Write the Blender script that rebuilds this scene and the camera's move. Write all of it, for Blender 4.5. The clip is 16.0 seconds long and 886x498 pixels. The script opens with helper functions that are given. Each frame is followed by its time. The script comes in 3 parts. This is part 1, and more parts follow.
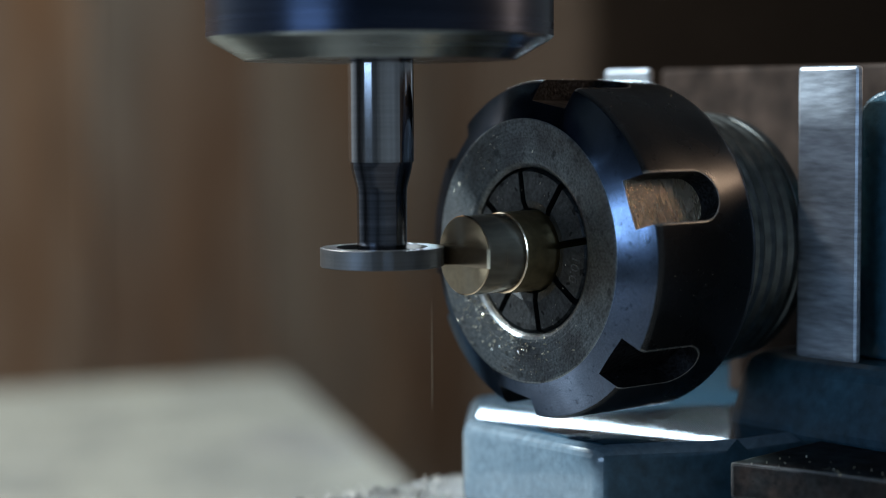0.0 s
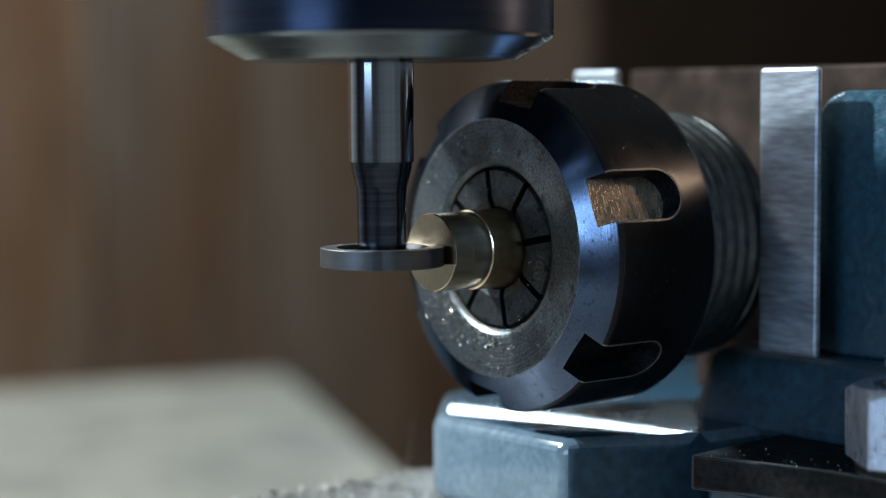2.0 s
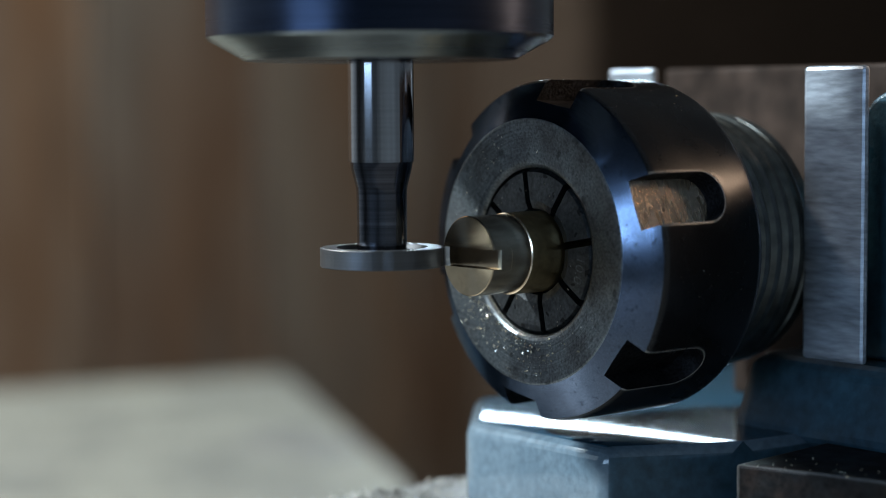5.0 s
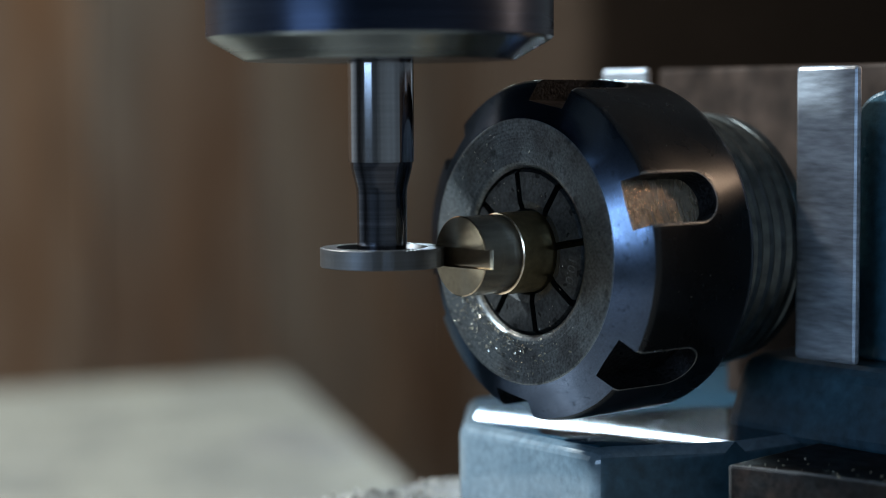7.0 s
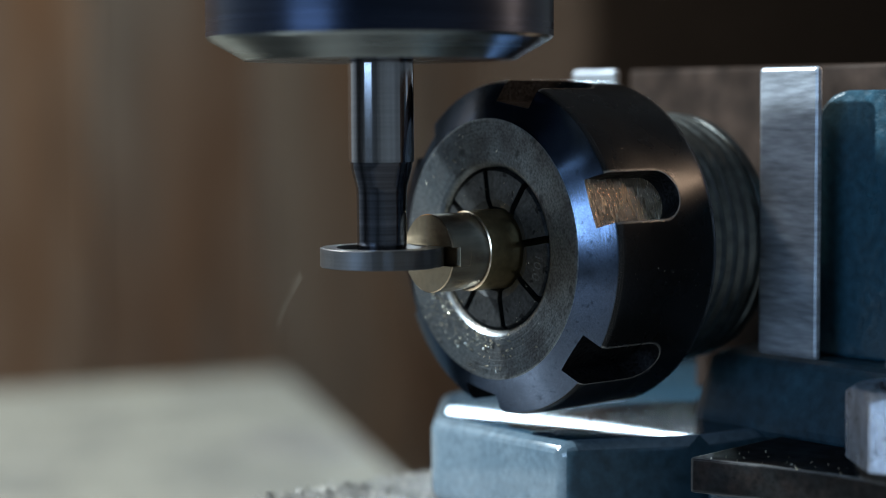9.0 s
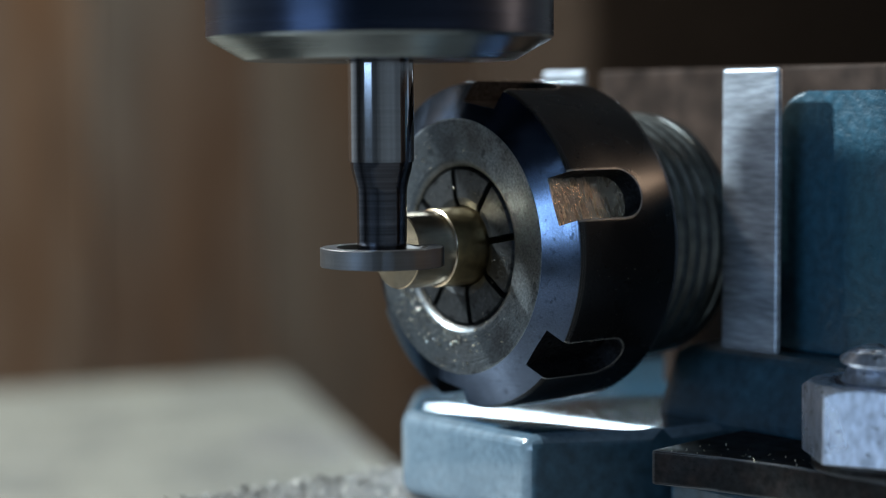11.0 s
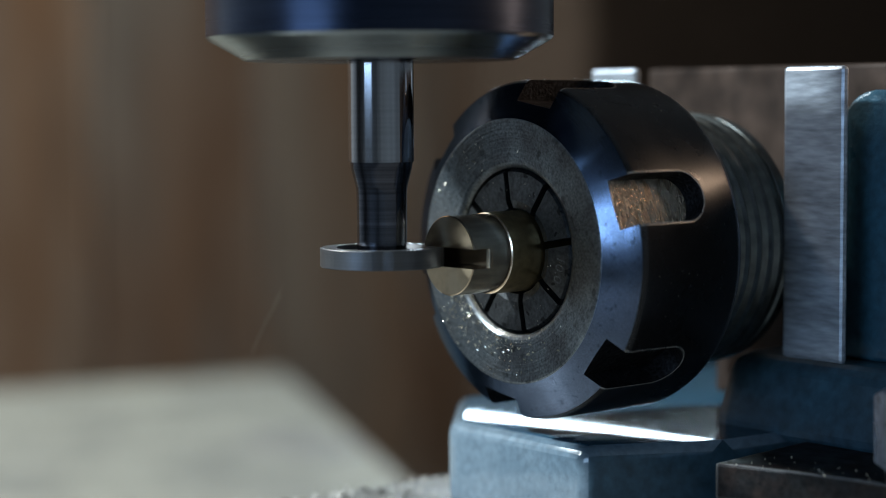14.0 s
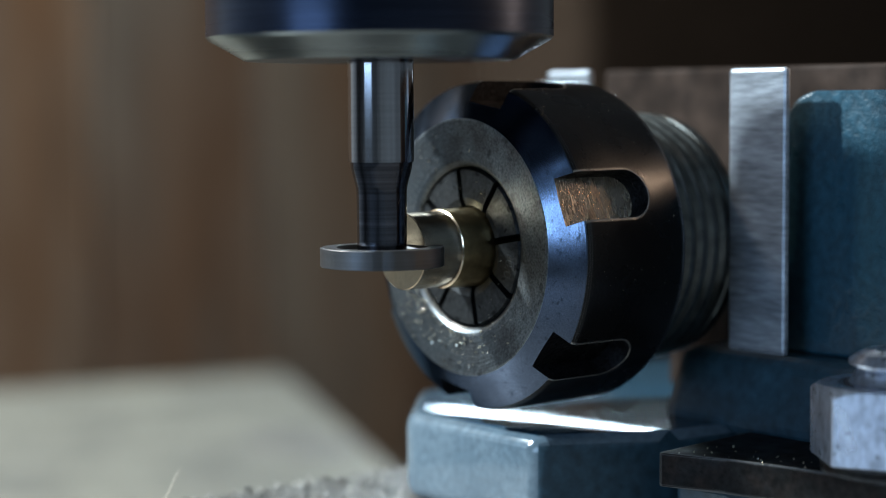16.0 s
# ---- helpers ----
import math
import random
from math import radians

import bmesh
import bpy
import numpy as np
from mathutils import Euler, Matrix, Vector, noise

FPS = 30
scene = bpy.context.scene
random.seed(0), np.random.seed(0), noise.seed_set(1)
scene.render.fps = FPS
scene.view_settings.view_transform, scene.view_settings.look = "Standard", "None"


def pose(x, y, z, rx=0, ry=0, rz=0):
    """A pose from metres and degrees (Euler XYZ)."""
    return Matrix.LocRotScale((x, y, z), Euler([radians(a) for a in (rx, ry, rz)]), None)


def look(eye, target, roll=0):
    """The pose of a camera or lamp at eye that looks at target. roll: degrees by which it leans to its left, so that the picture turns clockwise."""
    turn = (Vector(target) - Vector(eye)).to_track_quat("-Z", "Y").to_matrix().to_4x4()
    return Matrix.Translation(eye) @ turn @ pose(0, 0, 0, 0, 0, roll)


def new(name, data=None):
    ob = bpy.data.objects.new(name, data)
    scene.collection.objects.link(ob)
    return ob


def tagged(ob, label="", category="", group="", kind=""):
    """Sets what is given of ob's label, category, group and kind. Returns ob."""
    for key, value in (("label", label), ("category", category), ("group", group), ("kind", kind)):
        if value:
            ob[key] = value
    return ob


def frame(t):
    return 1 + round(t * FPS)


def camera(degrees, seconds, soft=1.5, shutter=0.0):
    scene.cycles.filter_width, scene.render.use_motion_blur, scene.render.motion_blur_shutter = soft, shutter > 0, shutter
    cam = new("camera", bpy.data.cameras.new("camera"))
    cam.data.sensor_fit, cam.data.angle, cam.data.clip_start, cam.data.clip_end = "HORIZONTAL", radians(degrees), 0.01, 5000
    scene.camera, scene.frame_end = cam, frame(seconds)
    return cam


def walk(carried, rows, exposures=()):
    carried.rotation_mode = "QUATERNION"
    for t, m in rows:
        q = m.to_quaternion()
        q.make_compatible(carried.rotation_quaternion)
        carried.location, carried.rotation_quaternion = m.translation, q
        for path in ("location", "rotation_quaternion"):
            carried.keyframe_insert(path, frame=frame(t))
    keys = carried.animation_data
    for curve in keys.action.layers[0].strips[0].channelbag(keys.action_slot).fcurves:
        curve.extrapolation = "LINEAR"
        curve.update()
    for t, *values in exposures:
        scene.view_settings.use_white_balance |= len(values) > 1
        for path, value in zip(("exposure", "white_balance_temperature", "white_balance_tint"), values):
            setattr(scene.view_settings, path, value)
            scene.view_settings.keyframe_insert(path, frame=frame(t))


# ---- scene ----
# One unit of the plan is U metres: the bore of the clamping nut is 21 mm wide.
U = 0.0105
AXIS = 1.10  # height of the chuck's axis over the floor


def at(x, y, z):
    """Plan units, from the chuck's front face on its axis, to metres."""
    return Vector((U * x, U * y, AXIS + U * z))


# ---- camera ----
cam = camera(27.18, 16.0, soft=0.65, shutter=0.4)
EYE_POSE = Matrix.Translation(at(-14.2744, -16.1749, 1.6754)) @ pose(0, 0, 0, 90 - 4.368, 0, 51.21 - 90) @ pose(0, 0, 0, 0, 0, -0.389)
walk(cam, [(0.0, EYE_POSE), (16.0, EYE_POSE)])
cam.data.dof.use_dof = True
cam.data.dof.focus_distance = 0.222
cam.data.dof.aperture_fstop = 11.0

# ---- world and lights ----
world = bpy.data.worlds.new("workshop_air")
scene.world = world
world.use_nodes = True
world.node_tree.nodes["Background"].inputs[0].default_value = (0.50, 0.82, 1.0, 1)
world.node_tree.nodes["Background"].inputs[1].default_value = 0.125


def area_lamp(name, eye, target, w, h, power, colour, spread=180):
    data = bpy.data.lights.new(name, "AREA")
    data.shape, data.size, data.size_y = "RECTANGLE", w, h
    data.energy, data.color, data.spread = power, colour, radians(spread)
    ob = new(name, data)
    ob.matrix_world = look(eye, target)
    return ob


# the cool work lamp high on the rod's far side, a slim tilted light bar behind the head, the bluish window, the warm
# lamp, an unseen warm fill added to brighten the boards
area_lamp("work_lamp", at(-62.5, 60, 66), at(1, -1, 0), 0.06, 0.06, 35.0, (0.79, 0.93, 1.0))
bar = area_lamp("light_bar", at(41.4, 44.5, 10.6), at(1, -0.5, -2.26), 0.168, 0.027, 0.44, (0.66, 0.86, 1.0))
bar.matrix_world = bar.matrix_world @ pose(0, 0, 0, 0, 0, -8)
area_lamp("window_light", at(-74, -10, 13), at(0, 0, 0), 0.36, 0.20, 1.9, (0.42, 0.66, 1.0))
area_lamp("warm_lamp", at(40, -26, 17.5), at(1, -2, 0), 0.06, 0.21, 0.36, (1.0, 0.70, 0.48), 80)
area_lamp("wall_fill", at(-24, 38, 50), at(16, 75, 8), 0.12, 0.12, 6.3, (1.0, 0.90, 0.76))


# ---- materials ----
def material(name, colour, rough=0.5, metal=0.0, grain=0.15, scale=400.0, bump=0.0, dark=None, blotch=60.0, blotch_amount=0.4,
             stretch=(1, 1, 1), rough_var=0.1, spec=0.5, coat=0.0, pits=0.0, pit_scale=900.0, aniso=0.0, axis="X", wear=None, vary=0.0, rings=0.0):
    """Two scales of variation: fine grain and larger blotches in which the colour goes towards dark; a fine bump."""
    m = bpy.data.materials.new(name)
    m.use_nodes = True
    n, l = m.node_tree.nodes, m.node_tree.links
    b = n["Principled BSDF"]
    tc, mp = n.new("ShaderNodeTexCoord"), n.new("ShaderNodeMapping")
    mp.inputs["Scale"].default_value = stretch
    l.new(tc.outputs["Object"], mp.inputs[0])
    fine, big = n.new("ShaderNodeTexNoise"), n.new("ShaderNodeTexNoise")
    fine.inputs["Scale"].default_value, fine.inputs["Detail"].default_value = scale, 6
    big.inputs["Scale"].default_value, big.inputs["Detail"].default_value = blotch, 5
    l.new(mp.outputs[0], fine.inputs[0])
    l.new(mp.outputs[0], big.inputs[0])
    dark = dark or tuple(c * 0.45 for c in colour)
    ramp = n.new("ShaderNodeValToRGB")
    ramp.color_ramp.elements[0].position, ramp.color_ramp.elements[1].position = 0.35, 0.62
    ramp.color_ramp.elements[0].color = (*[c + (d - c) * blotch_amount for c, d in zip(colour, dark)], 1)
    ramp.color_ramp.elements[1].color = (*colour, 1)
    l.new(big.outputs[0], ramp.inputs[0])
    mix = n.new("ShaderNodeMix")
    mix.data_type, mix.blend_type = "RGBA", "MULTIPLY"
    mix.inputs[0].default_value = 1.0
    g = n.new("ShaderNodeMapRange")
    g.inputs[1].default_value, g.inputs[2].default_value = 0.3, 0.7
    g.inputs[3].default_value, g.inputs[4].default_value = 1 - grain, 1 + grain
    l.new(fine.outputs[0], g.inputs[0])
    l.new(ramp.outputs[0], mix.inputs[6])
    l.new(g.outputs[0], mix.inputs[7])
    out = mix.outputs[2]
    if pits:
        # small dark pits and stains with edges of their own
        pn, pr, pm = n.new("ShaderNodeTexNoise"), n.new("ShaderNodeMapRange"), n.new("ShaderNodeMix")
        pn.inputs["Scale"].default_value, pn.inputs["Detail"].default_value = pit_scale, 3
        pr.inputs[1].default_value, pr.inputs[2].default_value = 0.62, 0.70
        pr.inputs[3].default_value, pr.inputs[4].default_value = 0.0, pits
        pm.data_type = "RGBA"
        pm.inputs[7].default_value = (*[c * 0.12 for c in colour], 1)
        l.new(tc.outputs["Object"], pn.inputs[0])
        l.new(pn.outputs[0], pr.inputs[0])
        l.new(pr.outputs[0], pm.inputs[0])
        l.new(out, pm.inputs[6])
        out = pm.outputs[2]
    if wear:
        # bare metal along rubbed edges
        bv, geo, dot, wr, wm = (n.new("ShaderNode" + k) for k in ("Bevel", "NewGeometry", "VectorMath", "MapRange", "Mix"))
        bv.samples, bv.inputs["Radius"].default_value = 8, 0.0006
        dot.operation, wm.data_type = "DOT_PRODUCT", "RGBA"
        l.new(bv.outputs[0], dot.inputs[0])
        l.new(geo.outputs["True Normal"], dot.inputs[1])
        wr.inputs[1].default_value, wr.inputs[2].default_value, wr.inputs[3].default_value, wr.inputs[4].default_value = 0.995, 0.93, 0.0, 1.0
        l.new(dot.outputs["Value"], wr.inputs[0])
        l.new(wr.outputs[0], wm.inputs[0])
        wm.inputs[7].default_value = (*wear, 1)
        l.new(out, wm.inputs[6])
        l.new(bv.outputs[0], b.inputs["Normal"])
        out = wm.outputs[2]
    if vary:
        oi, vm, hv = n.new("ShaderNodeObjectInfo"), n.new("ShaderNodeMapRange"), n.new("ShaderNodeHueSaturation")
        vm.inputs[3].default_value, vm.inputs[4].default_value = 1 - vary, 1 + vary
        l.new(oi.outputs["Random"], vm.inputs[0])
        l.new(vm.outputs[0], hv.inputs["Value"])
        l.new(vm.outputs[0], hv.inputs["Saturation"])
        l.new(out, hv.inputs["Color"])
        out = hv.outputs[0]
    if aniso:
        tn = n.new("ShaderNodeTangent")
        tn.direction_type, tn.axis = "RADIAL", axis
        l.new(tn.outputs[0], b.inputs["Tangent"])
        b.inputs["Anisotropic"].default_value = aniso
    l.new(out, b.inputs["Base Color"])
    rr = n.new("ShaderNodeMapRange")
    rr.inputs[1].default_value, rr.inputs[2].default_value = 0.3, 0.7
    rr.inputs[3].default_value, rr.inputs[4].default_value = min(1, rough + rough_var), max(0.03, rough - rough_var)
    l.new(big.outputs[0], rr.inputs[0])
    l.new(rr.outputs[0], b.inputs["Roughness"])
    b.inputs["Metallic"].default_value = metal
    b.inputs["Specular IOR Level"].default_value = spec
    b.inputs["Coat Weight"].default_value = coat
    if rings:
        # concentric marks of the lathe tool
        sx, cx, ln, rn, rb = (n.new("ShaderNode" + k) for k in ("SeparateXYZ", "CombineXYZ", "VectorMath", "TexNoise", "Bump"))
        l.new(tc.outputs["Object"], sx.inputs[0])
        l.new(sx.outputs["Y"], cx.inputs["Y"])
        l.new(sx.outputs["Z"], cx.inputs["Z"])
        l.new(cx.outputs[0], ln.inputs[0])
        ln.operation, rn.noise_dimensions = "LENGTH", "1D"
        rn.inputs["Scale"].default_value, rn.inputs["Detail"].default_value = 3500, 4
        l.new(ln.outputs["Value"], rn.inputs["W"])
        rb.inputs["Strength"].default_value, rb.inputs["Distance"].default_value = rings, 0.0001
        l.new(rn.outputs[0], rb.inputs["Height"])
        l.new(rb.outputs[0], b.inputs["Normal"])
    elif bump and not wear:
        bp = n.new("ShaderNodeBump")
        bp.inputs["Strength"].default_value, bp.inputs["Distance"].default_value = bump, 0.0002
        l.new(fine.outputs[0], bp.inputs["Height"])
        l.new(bp.outputs[0], b.inputs["Normal"])
    return m


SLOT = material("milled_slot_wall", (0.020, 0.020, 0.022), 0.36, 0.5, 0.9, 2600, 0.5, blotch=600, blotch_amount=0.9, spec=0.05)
BLACK = material("black_oxide_steel", (0.017, 0.0172, 0.0185), 0.30, 0.6, 0.3, 3000, 0.0, spec=0.45, blotch=120, wear=(0.38, 0.36, 0.34))
FACE = material("worn_ground_steel", (0.160, 0.180, 0.193), 0.36, 0.95, 0.45, 3200, 0.10, dark=(0.06, 0.056, 0.054), blotch=190, blotch_amount=0.7, pits=0.6, pit_scale=700, aniso=0.4, rings=0.42)
BEVEL = material("blued_polished_steel", (0.110, 0.140, 0.200), 0.20, 1.0, 0.22, 5200, 0.05, rings=0.12, blotch=300, blotch_amount=0.25, pits=0.5, pit_scale=1100, rough_var=0.05)
BEVEL.node_tree.nodes["Principled BSDF"].inputs["Specular Tint"].default_value = (0.30, 0.34, 0.40, 1)
FLOOR_LIT = material("lamplit_milled_steel", (0.36, 0.285, 0.21), 0.25, 1.0, 0.8, 6500, 1.0, stretch=(2.4, 0.5, 0.5), blotch=700)
COLLET = material("collet_steel", (0.075, 0.078, 0.08), 0.4, 0.9, 0.35, 2200, 0.2, dark=(0.03, 0.03, 0.03), blotch=420, blotch_amount=0.8, pits=0.9, pit_scale=900)
# near black that puts the shade of gaps and recesses into the colour
RECESS_SHADE = material("recess_shade", (0.012, 0.012, 0.013), 0.5, 0.3, 0.4, 800, 0.3)
BRASS = material("turned_brass", (0.68, 0.53, 0.37), 0.18, 1.0, 0.10, 1500, 0.03, stretch=(6, 1, 1), blotch=160, blotch_amount=0.1, rough_var=0.03, aniso=0.25, rings=0.08)
BRASS_END = material("faced_brass", (0.60, 0.475, 0.32), 0.24, 1.0, 0.10, 1500, 0.0, blotch=160, blotch_amount=0.15, rough_var=0.03, aniso=0.75)
BRASS_RAW = material("drawn_brass", (0.50, 0.37, 0.19), 0.36, 1.0, 0.2, 900, 0.1, blotch=160)
SHANK = material("ground_tool_steel", (0.33, 0.33, 0.35), 0.09, 1.0, 0.10, 500, 0.0, stretch=(0.05, 0.05, 4), blotch=60, blotch_amount=0.2, rough_var=0.02)
NECK = material("darkened_tool_steel", (0.12, 0.13, 0.16), 0.15, 1.0, 0.5, 400, 0.0, stretch=(0.05, 0.05, 4), blotch=160, blotch_amount=0.8, rough_var=0.04)
CUTTER = material("cutter_steel", (0.14, 0.14, 0.145), 0.42, 1.0, 0.10, 500, 0.0, stretch=(0.05, 0.05, 6))
STEEL = material("milled_block_steel", (0.34, 0.375, 0.425), 0.40, 0.45, 0.35, 900, 0.25, stretch=(1, 0.3, 1.6), blotch=150, blotch_amount=0.75)
THREAD = material("oily_thread_steel", (0.145, 0.16, 0.16), 0.36, 0.9, 0.3, 600, 0.1)
BLUE = material("blue_machine_enamel", (0.021, 0.070, 0.104), 0.34, 0.0, 0.3, 800, 1.0, dark=(0.014, 0.036, 0.052), blotch=70, coat=0.3)
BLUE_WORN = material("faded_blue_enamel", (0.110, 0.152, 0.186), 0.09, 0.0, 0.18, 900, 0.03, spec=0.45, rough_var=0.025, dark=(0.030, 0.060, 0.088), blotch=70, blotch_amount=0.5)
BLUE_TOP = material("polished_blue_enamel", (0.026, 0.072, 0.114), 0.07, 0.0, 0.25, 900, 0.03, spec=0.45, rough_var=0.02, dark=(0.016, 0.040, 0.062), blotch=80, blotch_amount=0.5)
# the blue enamel with shade put into its colour, for foot, flange and clamp side
BLUE_SHADED = material("shaded_blue_enamel", (0.029, 0.066, 0.092), 0.4, 0.0, 0.35, 700, 0.3, blotch=110, blotch_amount=0.7)
STRAP = material("scaled_clamp_steel", (0.009, 0.0087, 0.0085), 0.5, 0.0, 0.7, 1100, 0.3, dark=(0.015, 0.009, 0.007), blotch=320, blotch_amount=0.9, wear=(0.15, 0.145, 0.14), spec=0.12, pits=0.7, pit_scale=800)
ZINC = material("zinc_plated_steel", (0.74, 0.79, 0.90), 0.33, 0.8, 0.25, 1200, 0.25, dark=(0.28, 0.29, 0.33), blotch=300, blotch_amount=0.6, stretch=(1, 1, 0.5), pits=0.95, pit_scale=900)
BROWN = material("brown_painted_bar", (0.038, 0.027, 0.020), 0.95, 0.0, 0.3, 200, 0.1, blotch=90, spec=0.0)
BAR = material("brown_bar_paint", (0.034, 0.0225, 0.0175), 0.75, 0.0, 0.4, 300, 0.1, blotch=130, blotch_amount=0.7, spec=0.1)
NOSE = material("blued_spindle_steel", (0.020, 0.027, 0.047), 0.27, 0.8, 0.2, 400, 0.0, stretch=(0.1, 0.1, 4), blotch=60, spec=0.25, rough_var=0.04)
CHAMFER = material("rubbed_chamfer_steel", (0.32, 0.355, 0.355), 0.26, 1.0, 0.2, 400, 0.0, stretch=(0.1, 0.1, 4), blotch=60, rough_var=0.05)
TABLE = material("oily_table_steel", (0.17, 0.167, 0.16), 0.5, 0.3, 0.4, 300, 0.4, blotch=120)
PALE = material("pale_putty_enamel", (0.192, 0.191, 0.164), 0.55, 0.0, 0.25, 160, 0.1, dark=(0.105, 0.105, 0.095), blotch=20, blotch_amount=1.0)
WOOD = material("brown_panel_wood", (0.143, 0.117, 0.093), 0.6, 0.0, 0.2, 40, 0.1, dark=(0.115, 0.050, 0.016), stretch=(1, 1, 0.22), blotch=17, blotch_amount=0.75, vary=0.08)
CHIP_DULL = material("heaped_brass_chips", (0.42, 0.40, 0.36), 0.6, 0.2, 0.2, 900, 0.0)
CHIP = material("bright_brass_chip", (0.72, 0.66, 0.52), 0.3, 0.8, 0.1, 2000, 0.0)
PLASTER = material("dim_workshop_plaster", (0.275, 0.30, 0.325), 0.8, 0.0, 0.1, 60, 0.05, blotch=3)
CONCRETE = material("workshop_concrete", (0.11, 0.105, 0.10), 0.8, 0.0, 0.2, 80, 0.1, blotch=3)


# ---- mesh helpers ----
def part(name, bm, mat, parent=None, label="", smooth=0.22):
    """Links a bmesh as one mesh object; faces meeting at less than smooth radians shade smoothly."""
    bmesh.ops.recalc_face_normals(bm, faces=bm.faces[:])
    me = bpy.data.meshes.new(name)
    for f in bm.faces:
        f.smooth = True
    for e in bm.edges:
        e.smooth = len(e.link_faces) == 2 and e.calc_face_angle(3.2) < smooth
    bm.to_mesh(me)
    bm.free()
    for m in mat if isinstance(mat, (list, tuple)) else [mat]:
        me.materials.append(m)
    ob = new(name, me)
    if parent:
        ob.parent = parent
    if label:
        ob["label"] = label
    return ob


def thing(name, origin, label, category, group="", kind=""):
    ob = new(name)
    ob.location = origin
    return tagged(ob, label, category, group, kind)


def lathe(profile, steps=96, axis="x", mats=None, keep=None, closed=False):
    """Turns (along, radius) points in plan units round the axis. mats: a material number for each band."""
    bm = bmesh.new()
    rings = []
    for a, r in profile:
        if r < 1e-6:
            v = bm.verts.new(Vector((a, 0, 0)) * U if axis == "x" else Vector((0, 0, a)) * U)
            rings.append([v] * steps)
            continue
        ring = []
        for i in range(steps):
            s, c = math.sin(2 * math.pi * i / steps), math.cos(2 * math.pi * i / steps)
            ring.append(bm.verts.new(Vector((a, r * s, r * c) if axis == "x" else (r * c, r * s, a)) * U))
        rings.append(ring)
    n = len(rings)
    for k in range(n if closed else n - 1):
        p, q = rings[k], rings[(k + 1) % n]
        for i in range(steps):
            j = (i + 1) % steps
            vs = []
            for v in (p[i], p[j], q[j], q[i]):
                if v not in vs:
                    vs.append(v)
            if len(vs) > 2:
                f = bm.faces.new(vs)
                if mats:
                    f.material_index = mats[k]
    return bm


def box(x0, x1, y0, y1, z0, z1, bevel=0.0, segs=2, bm=None):
    """A bevelled block between plan limits."""
    fresh = bm is None
    bm = bm or bmesh.new()
    vs = [bm.verts.new(Vector((x, y, z)) * U) for x in (x0, x1) for y in (y0, y1) for z in (z0, z1)]
    for q in ((0, 1, 3, 2), (4, 6, 7, 5), (0, 4, 5, 1), (2, 3, 7, 6), (0, 2, 6, 4), (1, 5, 7, 3)):
        bm.faces.new([vs[i] for i in q])
    if bevel and fresh:
        bmesh.ops.bevel(bm, geom=bm.edges[:], offset=bevel * U, segments=segs, profile=0.5, affect="EDGES")
    return bm


def prism(outline, z0, z1, bevel=0.0, segs=2):
    """An upright prism on a plan outline."""
    bm = bmesh.new()
    lo = [bm.verts.new(Vector((x, y, z0)) * U) for x, y in outline]
    hi = [bm.verts.new(Vector((x, y, z1)) * U) for x, y in outline]
    bm.faces.new(lo[::-1])
    bm.faces.new(hi)
    for i in range(len(lo)):
        j = (i + 1) % len(lo)
        bm.faces.new((lo[i], lo[j], hi[j], hi[i]))
    if bevel:
        bmesh.ops.bevel(bm, geom=bm.edges[:], offset=bevel * U, segments=segs, profile=0.5, affect="EDGES")
    return bm


def cut(ob, cutters, mats=None):
    """Cuts the given bmeshes out of ob's mesh for good. A cutter's faces bring the last material slot."""
    for c in cutters:
        bmesh.ops.recalc_face_normals(c, faces=c.faces[:])
        me = bpy.data.meshes.new("cut")
        if mats is not None:
            for f in c.faces:
                f.material_index = mats
        c.to_mesh(me)
        c.free()
        for m in ob.data.materials:
            me.materials.append(m)
        tool = new("cut", me)
        tool.parent = ob.parent
        mod = ob.modifiers.new("cut", "BOOLEAN")
        mod.operation, mod.object, mod.solver = "DIFFERENCE", tool, "EXACT"
        mod.material_mode = "INDEX"
        bpy.context.view_layer.update()
        dg = bpy.context.evaluated_depsgraph_get()
        made = bpy.data.meshes.new_from_object(ob.evaluated_get(dg))
        ob.modifiers.clear()
        ob.data = made
        bpy.data.objects.remove(tool)
        bpy.data.meshes.remove(me)
    bm = bmesh.new()
    bm.from_mesh(ob.data)
    for f in bm.faces:
        f.smooth = True
    for e in bm.edges:
        e.smooth = len(e.link_faces) == 2 and e.calc_face_angle(3.2) < 0.22
    bm.to_mesh(ob.data)
    bm.free()


MOVING = []  # things carried by the table

# ---- the room ----
W = 75.0  # far wall, in plan units along y
